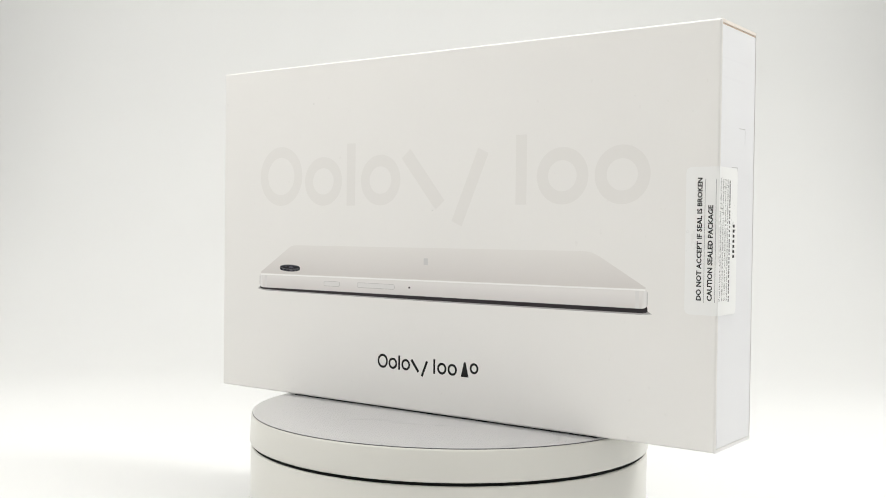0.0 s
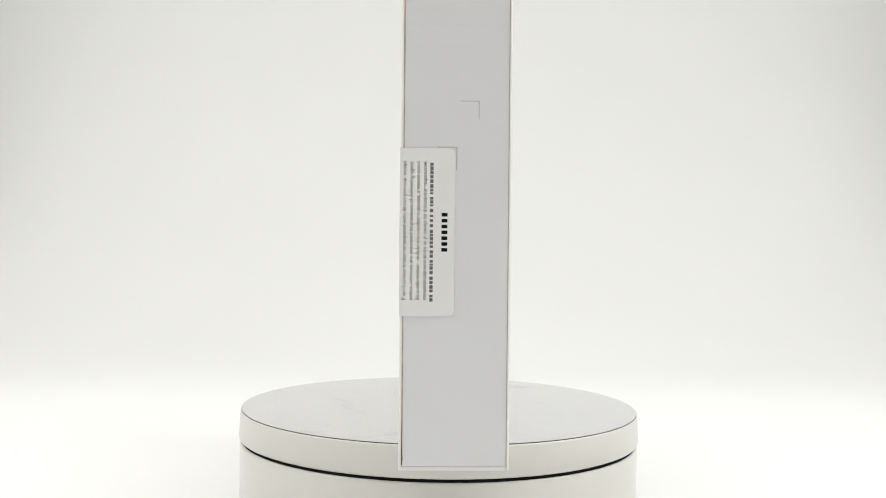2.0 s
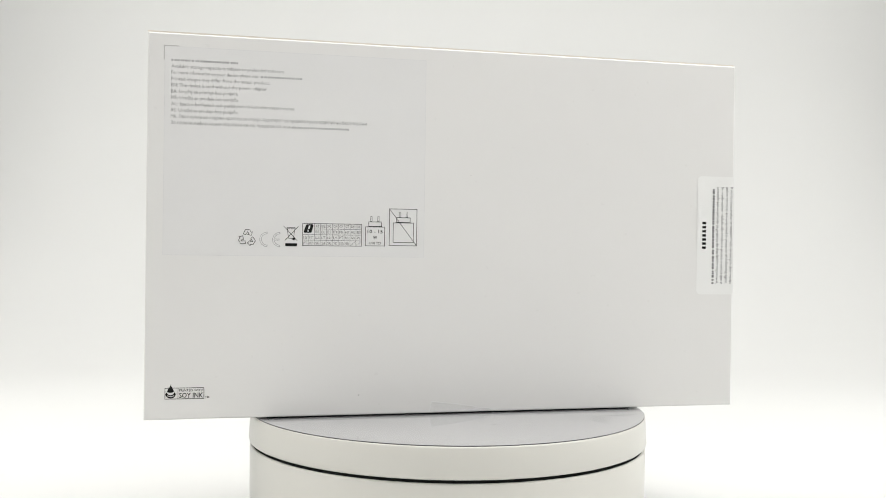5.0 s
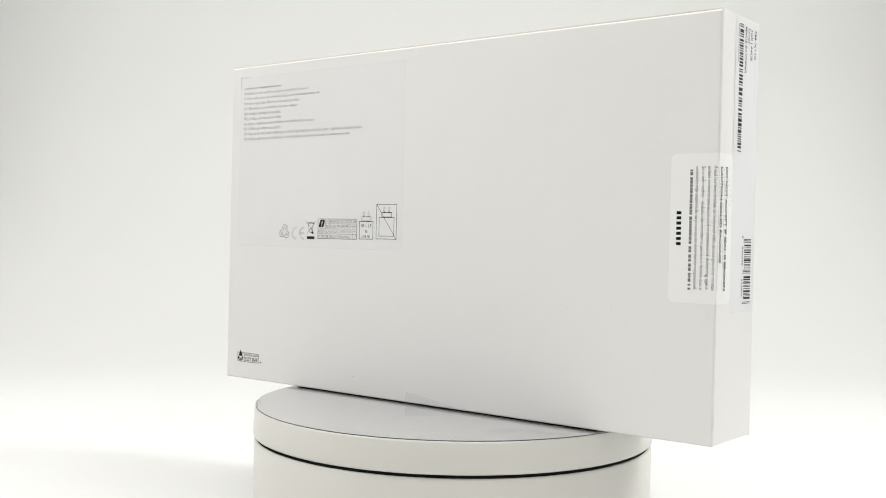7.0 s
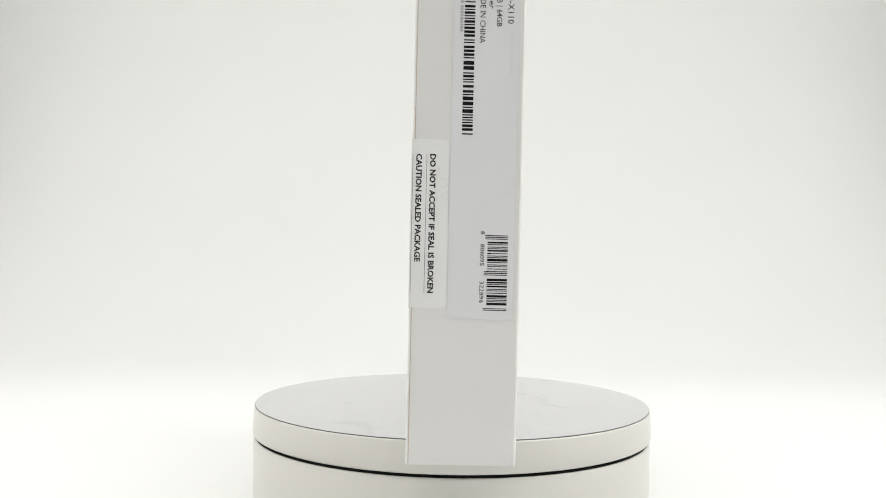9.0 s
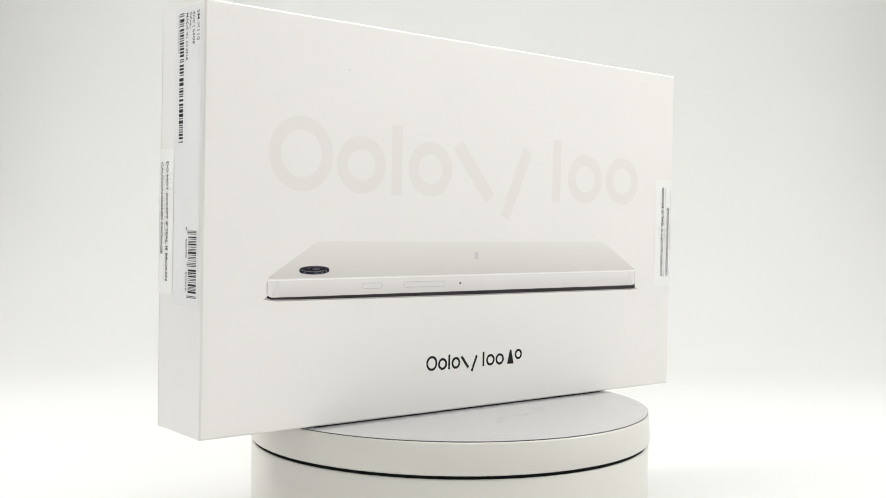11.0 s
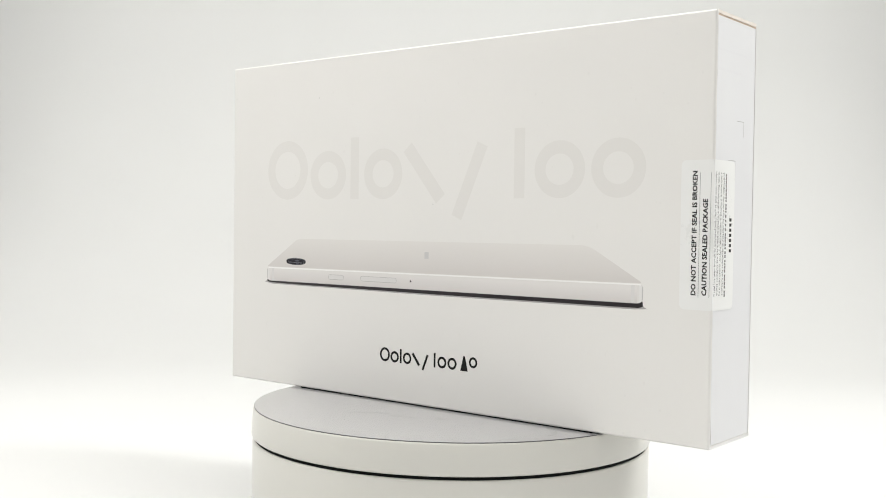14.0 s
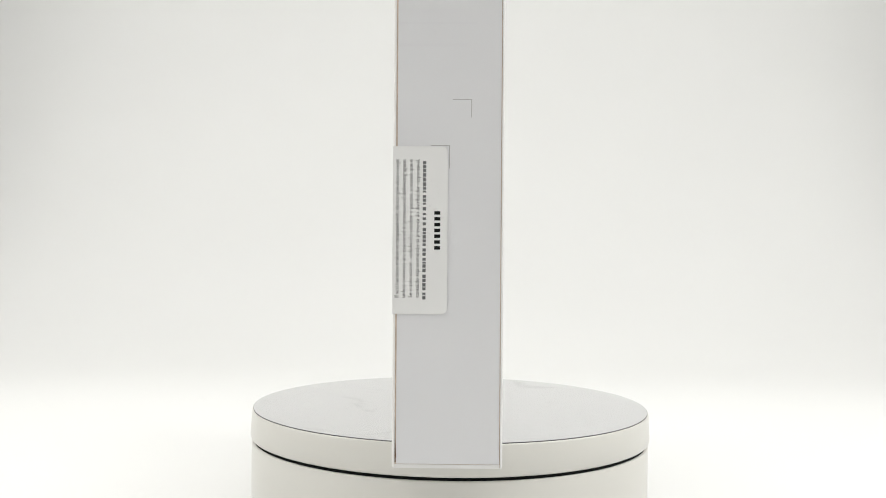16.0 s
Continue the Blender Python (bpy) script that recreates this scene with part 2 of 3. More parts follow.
def dust():
    """Pale flecks of dust and a dried drip mark on the top sheet."""
    rng = random.Random(11)
    bm = bmesh.new()
    for _ in range(70):
        r, a = R * math.sqrt(rng.uniform(0.02, 0.93)), rng.uniform(0, 6.283)
        c, s, t = r * math.cos(a), r * math.sin(a), rng.uniform(0, 3.14)
        w, h = rng.uniform(0.00012, 0.0004), rng.uniform(0.00008, 0.00018)
        bm.faces.new([bm.verts.new((c + w * p * math.cos(t) - h * q * math.sin(t), s + w * p * math.sin(t) + h * q * math.cos(t), 0.00004)) for p, q in ((-1, -0.4), (0.2, -1), (1, 0.1), (0.1, 1))])
    tagged(part("dust", bm, material("pale_dust", (0.78, 0.78, 0.77), 0.9), platter, "pale flecks of dust"), kind="stuff")


dust()

# ---- the box ----
W, H, D = 0.235, 0.1413, 0.0321
tablet_box = tagged(new("product_box"), "sealed white cardboard tablet box standing upright on the turntable", "box")
MM = 0.001
FACES = {
    "f": Matrix(((1, 0, 0, 0), (0, 0, -1, -D / 2), (0, 1, 0, 0), (0, 0, 0, 1))),
    "b": Matrix(((-1, 0, 0, 0), (0, 0, 1, D / 2), (0, 1, 0, 0), (0, 0, 0, 1))),
    "r": Matrix(((0, 0, 1, W / 2), (1, 0, 0, 0), (0, 1, 0, 0), (0, 0, 0, 1))),
    "l": Matrix(((0, 0, -1, -W / 2), (-1, 0, 0, 0), (0, 1, 0, 0), (0, 0, 0, 1))),
}
BOARD = 0.0012


def carton():
    e, fr, bk = 0.0004, 0.0008, 0.0007          # board thickness at the front and back folds
    y0, y1 = -D / 2 + fr, D / 2 - bk - 0.00012
    part("front_panel", box_bm(-W / 2, W / 2, -D / 2, y0, 0, H, 0.00075, 5, side=-D / 2), M_FRONT, tablet_box, "smooth white printed front")
    part("back_panel", box_bm(-W / 2, W / 2, D / 2 - bk, D / 2, 0, H - 0.0007, 0.0006, 4, side=D / 2), M_BOARD, tablet_box, "smooth white back")
    part("top_panel", box_bm(-W / 2 + e, W / 2, y0, y1, H - BOARD, H - 0.0001), M_CREAM, tablet_box, "cream cut edge of the lid board")
    part("bottom_panel", box_bm(-W / 2 + e, W / 2, y0, y1, 0.0001, BOARD), M_BOARD, tablet_box)
    part("left_panel", box_bm(-W / 2 + 0.00003, -W / 2 + BOARD, y0, y1 - 0.0001, 0.0003, H - 0.0003), M_BOARD, tablet_box)
    part("right_panel", box_bm(W / 2 - 0.004, W / 2 - 0.00014, y0 + 0.00042, y1 - 0.00012, BOARD + 0.00012, H - BOARD - 0.0006), M_FLAP, tablet_box, "white side flap set slightly back")
    part("board_core", box_bm(-W / 2 + 0.00012, W / 2 - 0.00030, -D / 2 + 0.0006, D / 2 - 0.0005, 0.0004, H - 0.0009), M_EDGE, tablet_box, "raw brown board seen in the joints")


carton()


def flat(name, bm, face, level, mat, parent, label=""):
    """A print or film: bm holds (u, v) in millimetres on a face of the box; level: hundredths of a millimetre above it."""
    m = FACES[face] @ Matrix.Translation((0, 0, level * 1e-5)) @ Matrix.Diagonal((MM, MM, MM, 1))
    bm.transform(m)
    return part(name, bm, mat, parent, label)


def poly(bm, pts, z=0.0):
    return bm.faces.new([bm.verts.new((u, v, z)) for u, v in pts])


def rect(bm, u0, v0, u1, v1):
    poly(bm, [(u0, v0), (u1, v0), (u1, v1), (u0, v1)])


def line(bm, u0, v0, u1, v1, w):
    d = Vector((u1 - u0, v1 - v0))
    n = Vector((-d.y, d.x)).normalized() * w / 2
    poly(bm, [(u0 - n.x, v0 - n.y), (u1 - n.x, v1 - n.y), (u1 + n.x, v1 + n.y), (u0 + n.x, v0 + n.y)])


def frame_rect(bm, u0, v0, u1, v1, w):
    line(bm, u0, v0 + w / 2, u1, v0 + w / 2, w)
    line(bm, u0, v1 - w / 2, u1, v1 - w / 2, w)
    line(bm, u0 + w / 2, v0 + w, u0 + w / 2, v1 - w, w)
    line(bm, u1 - w / 2, v0 + w, u1 - w / 2, v1 - w, w)


def arc(bm, cu, cv, ru, rv, w, a0=0, a1=360, steps=40):
    ring = []
    for k in range(steps + 1):
        a = radians(a0 + (a1 - a0) * k / steps)
        c, s = math.cos(a), math.sin(a)
        ring.append((bm.verts.new((cu + (ru - w) * c, cv + (rv - w) * s, 0)), bm.verts.new((cu + ru * c, cv + rv * s, 0))))
    for (a, b), (c, d) in zip(ring, ring[1:]):
        bm.faces.new((a, b, d, c))


def disc(bm, cu, cv, ru, rv, steps=32):
    poly(bm, [(cu + ru * math.cos(2 * math.pi * k / steps), cv + rv * math.sin(2 * math.pi * k / steps)) for k in range(steps)])


def rounded(u0, v0, u1, v1, radii, steps=8):
    """Outline with corner radii (bottom left, bottom right, top right, top left)."""
    pts = []
    for (cu, cv, a), r in zip(((u0, v0, 180), (u1, v0, 270), (u1, v1, 0), (u0, v1, 90)), radii):
        if r <= 0:
            pts.append((cu, cv))
            continue
        ou = cu + (r if cu == u0 else -r)
        ov = cv + (r if cv == v0 else -r)
        for k in range(steps + 1):
            t = radians(a + 90 * k / steps)
            pts.append((ou + r * math.cos(t), ov + r * math.sin(t)))
    return pts


def words(bm, text, u, v, width, height, turn=0, fit=True, bold=0.006):
    """Adds lettering to bm: (u, v) is the start of its base line, height that of a capital, turn in degrees."""
    data = bpy.data.curves.new("lettering", "FONT")
    data.body, data.size, data.resolution_u, data.offset = text, 1.0, 2, bold
    ob = bpy.data.objects.new("lettering", data)
    scene.collection.objects.link(ob)
    dg = bpy.context.evaluated_depsgraph_get()
    dg.update()
    me = bpy.data.meshes.new_from_object(ob.evaluated_get(dg))
    xs = [p.co.x for p in me.vertices] or [0, 1]
    sx = width / (max(xs) - min(xs)) if fit else height / 0.7
    me.transform(pose(u, v, 0, 0, 0, turn) @ Matrix.Diagonal((sx, height / 0.7, 1, 1)) @ Matrix.Translation((-min(xs), 0, 0)))
    bm.from_mesh(me)
    bpy.data.objects.remove(ob)
    bpy.data.curves.remove(data)
    bpy.data.meshes.remove(me)


def mark(name, u0, v0, u1, cap, t, mat, label, down=0.28):
    """A name mark as a row of plain shapes: rings, bars and wedges in place of signs. Returns the first shape, which carries the rest."""
    s = (u1 - u0) / 187.2
    xh = cap * 0.80
    shapes = []

    def ring(a, b, h):
        bm = bmesh.new()
        arc(bm, u0 + (a + b) / 2 * s, v0 + h / 2, (b - a) / 2 * s, h / 2, t)
        shapes.append(bm)

    def bar(a, h):
        bm = bmesh.new()
        rect(bm, u0 + a * s, v0, u0 + a * s + t, v0 + h)
        shapes.append(bm)

    ring(0, 25.4, cap)
    ring(27, 48.2, xh)
    bar(50.8, cap)
    ring(58.5, 79.3, xh)
    bm = bmesh.new()
    line(bm, u0 + 82 * s, v0 + xh, u0 + 99 * s, v0, t * 1.2)
    shapes.append(bm)
    bm = bmesh.new()
    line(bm, u0 + 107 * s, v0 - cap * down, u0 + 119 * s, v0 + xh, t * 1.1)
    shapes.append(bm)
    bar(133.5, cap)
    ring(142.5, 163.6, xh)
    ring(166, 187.2, xh)
    first = flat(name, shapes[0], "f", 3, mat, tablet_box, label)
    for bm in shapes[1:]:
        flat("mark_shape", bm, "f", 3, mat, first)
    return first


# ---- prints on the front ----
def front_prints():
    mark("name_mark", -93.8, 81.3, 93.4, 25.6, 4.7, M_GHOST, "large pale grey name mark of plain shapes")
    small = mark("model_mark", -25.3, 15.7, 14.3, 5.7, 0.92, M_INK, "small black name mark of plain shapes")
    bm = bmesh.new()
    poly(bm, [(16.1, 15.7), (19.7, 15.7), (18.3, 21.4), (17.5, 21.4)])
    flat("mark_shape", bm, "f", 3, M_INK, small)
    bm = bmesh.new()
    arc(bm, 22.2, 19.3, 2.0, 2.1, 0.88)
    flat("mark_shape", bm, "f", 3, M_INK, small)

    # the printed picture of a silver tablet lying flat
    tl, tr, fr, fl = (-74.2, 64.3), (71.6, 64.9), (93.0, 52.6), (-94.0, 51.6)
    outline = []
    for prev, c, nxt, k in ((fl, tl, tr, 0.10), (tl, tr, fr, 0.14), (tr, fr, fl, 0.06), (fr, fl, tl, 0.06)):
        def toward(o, d):
            q = Vector(o) - Vector(c)
            return Vector(c) + q.normalized() * min(d, q.length * 0.4)
        a, b = toward(prev, 24 * k), toward(nxt, 24 * k * 1.2)
        for s in range(9):
            t = s / 8
            p = a * (1 - t) ** 2 + Vector(c) * 2 * t * (1 - t) + b * t * t
            outline.append((p.x, p.y))
    bm = bmesh.new()
    poly(bm, outline[::-1])
    picture = flat("tablet_picture", bm, "f", 4, M_SHELL, tablet_box, "printed picture of a silver tablet")
    bm = bmesh.new()
    poly(bm, [(-95.2, 44.75), (-90, 44.0), (0, 43.65), (90, 43.75), (94.6, 44.1), (93.3, 44.9), (92.5, 46), (-93.0, 46)])
    flat("soft_shadow_print", bm, "f", 2, M_SHADE2, picture)
    bm = bmesh.new()
    poly(bm, [(-93.4, 46.2), (-93.9, 45.3), (-92, 44.65), (-80, 44.4), (0, 44.15), (80, 44.25), (91.5, 44.3), (93.0, 44.75), (93.0, 45.8), (92.6, 48), (-93.4, 48)])
    flat("dark_underside_print", bm, "f", 3, M_SHADE, picture)

    # the upright side, with rounded ends shaded in narrow upright bands
    left, right, bend = -93.85, 93.05, 2.4

    def low_edge(u):
        d = bend - min(u - left, right - u)
        return 45.58 + 0.0025 * u + (0.45 * (bend - math.sqrt(max(bend * bend - d * d, 0.0))) if d > 0 else 0.0) * 1.6

    def high_edge(u):
        d = 1.7 - min(u - left, right - u)
        return 51.85 + 0.0058 * u - (0.55 * (1.7 - math.sqrt(max(1.7 * 1.7 - d * d, 0.0))) if d > 0 else 0.0)

    def band(name, a, b, level, mat, inset=0.0):
        bm = bmesh.new()
        us = [a + (b - a) * k / 12 for k in range(13)]
        poly(bm, [(u, low_edge(u)) for u in us] + [(u, high_edge(u) - inset) for u in reversed(us)])
        return flat(name, bm, "f", level, mat, picture)

    us = [left + bend * k / 8 for k in range(8)] + [left + bend + (right - left - 2 * bend) * k / 20 for k in range(21)] + [right - bend + bend * k / 8 for k in range(1, 9)]
    bm = bmesh.new()
    poly(bm, [(u, low_edge(u)) for u in us] + [(u, high_edge(u)) for u in reversed(us)])
    flat("tablet_side_print", bm, "f", 6, M_SHELLSIDE, picture)
    for a, b, mat in ((0.0, 0.3, M_ENDDARK), (0.3, 0.6, M_BUTTON), (0.6, 1.5, M_ENDLIGHT), (1.5, 2.2, M_ENDMID), (3.2, 4.6, M_BUTTON)):
        band("rounded_end_print", left + a, left + b, 7, mat, 0.35)
        band("rounded_end_print", right - b, right - a, 7, mat, 0.35)
    bm = bmesh.new()
    low = [(u, high_edge(u) - 0.42) for u in us[3:-3]]
    poly(bm, low + [(u, high_edge(u) + 0.04) for u in reversed(us[3:-3])])
    flat("edge_highlight_print", bm, "f", 8, M_SHELLEDGE, picture)
    for u0, u1, v in ((-55.3, -46.2, 48.5), (-36.7, -16.8, 48.6)):
        bm = bmesh.new()
        poly(bm, rounded(u0, v - 1.08, u1, v + 1.08, (1.0,) * 4))
        flat("button_outline_print", bm, "f", 7, M_BUTTONLINE, picture)
        bm = bmesh.new()
        poly(bm, rounded(u0 + 0.2, v - 0.86, u1 - 0.2, v + 0.92, (0.8,) * 4))
        flat("button_print", bm, "f", 8, M_BUTTON, picture)
    bm = bmesh.new()
    disc(bm, -9.4, 48.7, 0.42, 0.42)
    flat("microphone_print", bm, "f", 8, M_INK, picture)
    bm = bmesh.new()
    disc(bm, -75.3, 54.75, 6.05, 1.12)
    rect(bm, -81.35, 53.95, -69.25, 54.75)
    disc(bm, -75.3, 53.95, 6.05, 1.1)
    flat("lens_print", bm, "f", 7, M_LENS, picture, "dark printed camera lens")
    bm = bmesh.new()
    arc(bm, -75.3, 54.78, 5.85, 1.02, 0.12)
    rect(bm, -70.6, 53.3, -70.25, 54.0)
    rect(bm, -72.3, 53.12, -71.9, 53.75)
    flat("lens_rim_print", bm, "f", 8, M_LENSRIM, picture)
    bm = bmesh.new()
    disc(bm, -74.6, 54.75, 1.5, 0.4)
    arc(bm, -75.3, 54.72, 4.9, 0.8, 0.14)
    rect(bm, -79.6, 53.2, -78.8, 53.8)
    rect(bm, -75.2, 53.0, -73.6, 53.6)
    disc(bm, -77.6, 54.95, 0.6, 0.16)
    flat("lens_glint_print", bm, "f", 9, M_LENSGLINT, picture)
    bm = bmesh.new()
    rect(bm, -2.4, 57.9, -0.3, 60.5)
    flat("small_mark_print", bm, "f", 6, M_SMALLMARK, picture)


front_prints()

SMALL = (
    "If seal has been broken or tampered with, do not give clear receipt",
    "unless contents are examined in presence of delivering agent.",
    "Se o selo estiver  violado não receber o pacote, a menos que o",
    "conteúdo seja examinado na presença do distribuidor responsável.",
)


def unread(bm, u, v0, v1, size, seed, across=False):
    """A line that cannot be read: bars of uneven length along v (or along u)."""
    rng = random.Random(seed)
    p = v0
    while p < v1 - 0.3:
        n = min(rng.uniform(0.55, 1.25) * size, v1 - p)
        a, b = p, p + n
        if across:
            rect(bm, a, u - size / 2, b, u + size / 2)
        else:
            rect(bm, u - size / 2, a, u + size / 2, b)
        p = b + (rng.uniform(0.6, 0.8) if rng.random() < 0.22 else rng.uniform(0.16, 0.3)) * size


def name_bars(face, level, u, v0, v1, size, mat, parent):
    """A maker's mark as seven plain bars."""
    step = (v1 - v0) / 7
    for k in range(7):
        bm = bmesh.new()
        rect(bm, u - size / 2, v0 + step * k + 0.2 * step, u + size / 2, v0 + step * (k + 1) - 0.2 * step)
        flat("mark_bar", bm, face, level, mat, parent)


def seal(first, second, edge1, reach1, edge2, reach2, v0, v1, sign):
    """A clear seal folded round an upright edge. first, second: faces; sign 1: the lines read upward, -1: downward."""
    def sheet(face, edge, reach, name, parent):
        bm = bmesh.new()
        lo, hi = min(edge, reach), max(edge, reach)
        left = reach < edge
        radii = (1.8, 0, 0, 1.8) if left else (0, 1.8, 1.8, 0)
        poly(bm, rounded(lo, v0, hi, v1, radii))
        return flat(name, bm, face, 10, M_SEAL, parent, "glossy see-through white seal sticker folded round the corner" if parent == tablet_box else "")
    top = sheet(first, edge1, reach1, "seal_sticker", tablet_box)
    sheet(second, edge2, reach2, "folded_half", top)
    turn = 90 * sign
    mid = (v0 + v1) / 2
    start = mid - sign * 20.1 + (0.6 if sign > 0 else 0.0)
    h = 1.6

    def text_line(face, u, text, width, cap, name, mat=M_SEALINK):
        bm = bmesh.new()
        words(bm, text, u + sign * cap / 2, start, width, cap, turn, bold=0.034 if cap > 1.3 else 0.0)
        flat(name, bm, face, 14, mat, top)
    d = sign
    heads = ((first, edge1 - d * 6.55), (first, edge1 - d * 2.8)) if sign > 0 else ((second, edge2 - d * 6.2), (second, edge2 - d * 2.2))
    text_line(heads[0][0], heads[0][1], "DO NOT ACCEPT IF SEAL IS BROKEN", 40.2, h, "warning_text")
    text_line(heads[1][0], heads[1][1], "CAUTION SEALED PACKAGE", 31.2, h, "caution_text")
    bm = bmesh.new()
    for face, u in heads:
        line(bm, u + d * 1.8, mid - 20.1, u + d * 1.8, mid + 20.1, 0.15)
    flat("underline", bm, heads[0][0], 14, M_GREYINK, top)
    other, e = (second, edge2) if sign > 0 else (first, edge1)
    base, gap, line5, last = (e + 1.2, 1.97, 7.95, 11.7) if sign > 0 else (e - 1.0, 2.07, 8.3, 12.4)
    for k, s in enumerate(SMALL):
        text_line(other, base + d * gap * k, s, 40.0, 1.2, "notice_text", M_NOTICEINK)
    bm = bmesh.new()
    unread(bm, base + d * line5, mid - 20, mid + 20, 0.95, 5 + sign)
    flat("foreign_text", bm, other, 14, M_FOREIGNINK, top, "a line of small unreadable print")
    name_bars(other, 14, base + d * last, mid - 5.9, mid + 5.9, 1.7, M_INK, top)


seal("f", "r", 117.56, 106.2, -16.13, -0.25, 44.9, 93.4, 1)
seal("b", "l", 117.56, 101.0, -16.13, -5.2, 45.9, 94.6, -1)


# ---- side prints ----
def corner_mark(face, u, v, du, dv, w, name):
    bm = bmesh.new()
    line(bm, u - du, v, u, v, w)
    line(bm, u - math.copysign(w / 2, du), v, u - math.copysign(w / 2, du), v - dv, w)
    flat(name, bm, face, -10 if face == "r" else 4, M_FAINT, tablet_box)


corner_mark("r", 6.6, 107.0, 5.5, 5.2, 0.22, "fold_mark")
corner_mark("r", 0.3, 93.7, 5.5, 6.6, 0.22, "fold_mark")
for v, w, a, b in ((122.2, 0.9, -14.5, 5.0), (128.6, 0.7, -14.5, 8.0)):
    bm = bmesh.new()
    rect(bm, a, v, b, v + w)
    flat("faint_crease", bm, "r", -12, M_CREASE, tablet_box)
bm = bmesh.new()
poly(bm, [(-15.5, 1.6), (-14.9, 1.8), (-14.75, 3.6), (-15.0, 8.0), (-15.3, 17.0), (-15.5, 17.0)])
flat("worn_corner", bm, "r", -9, M_NICK, tablet_box, "worn brown nick at the foot of the flap")
corner_mark("b", -111.9, 135.9, -5.2, 5.2, 0.24, "fold_mark")


def bars_code(name, parent, u0, u1, v_top, v_low, seed, modules, wide=3):
    """A bar code, bar by bar; every bar is a piece of its own."""
    rng = random.Random(seed)
    m = (v_top - v_low) / modules
    p = 0
    while p < modules:
        n = min(rng.choice((1, 1, 2, wide)), modules - p)
        bm = bmesh.new()
        rect(bm, u0, v_top - (p + n) * m, u1, v_top - p * m)
        flat(name, bm, "l", 8, M_INK, parent)
        p += n + rng.choice((1, 1, 1, 2))


def product_label():
    bm = bmesh.new()
    poly(bm, rounded(-5.1, 42.7, 14.3, 140.2, (0.6,) * 4))
    label = flat("product_label", bm, "l", 4, M_LABEL, tablet_box, "pale grey-white product label with bar codes")
    bm = bmesh.new()
    frame_rect(bm, -5.05, 42.75, 14.25, 140.15, 0.16)
    flat("cut_edge", bm, "l", 6, M_LABELEDGE, label)
    bars_code("serial_bar", label, -1.8, 1.3, 138.6, 96.2, 4, 116)
    bm = bmesh.new()
    unread(bm, -2.55, 125.8, 138.6, 0.85, 3)
    flat("serial_number_bars", bm, "l", 8, M_BARINK, label)
    for name, text, u, v1, v0, cap in (("origin_text", "MADE IN CHINA", 2.75, 138.2, 122.6, 1.6), ("colour_text", "Silver", 5.3, 138.2, 132.6, 1.6), ("memory_text", "4GB | 64GB", 7.55, 138.2, 127.5, 1.6), ("code_text", "SM-X110", 10.8, 138.2, 128.4, 1.75)):
        bm = bmesh.new()
        words(bm, text, u, v1, v1 - v0, cap, -90)
        flat(name, bm, "l", 8, M_SEALINK, label)
    for u0, v1, v0, seed, modules, wide in ((5.7, 67.3, 66.1, 2, 5, 1), (6.4, 65.4, 57.4, 5, 34, 3), (5.5, 56.9, 55.4, 2, 6, 1), (6.4, 54.7, 47.0, 9, 34, 3), (5.4, 46.1, 45.2, 2, 4, 1)):
        bars_code("retail_bar", label, u0, 12.3, v1, v0, seed, modules, wide)
    for text, v1, width in (("8", 68.4, 0.9), ("806095", 64.7, 6.3), ("322896", 53.9, 6.3)):
        bm = bmesh.new()
        words(bm, text, 4.35, v1, width, 1.2, -90)
        flat("code_digits", bm, "l", 8, M_SEALINK, label)
    bm = bmesh.new()
    rect(bm, 11.6, 113.8, 12.6, 127.0)
    flat("rubbed_patch", bm, "l", 6, M_RUBBED, label)


product_label()


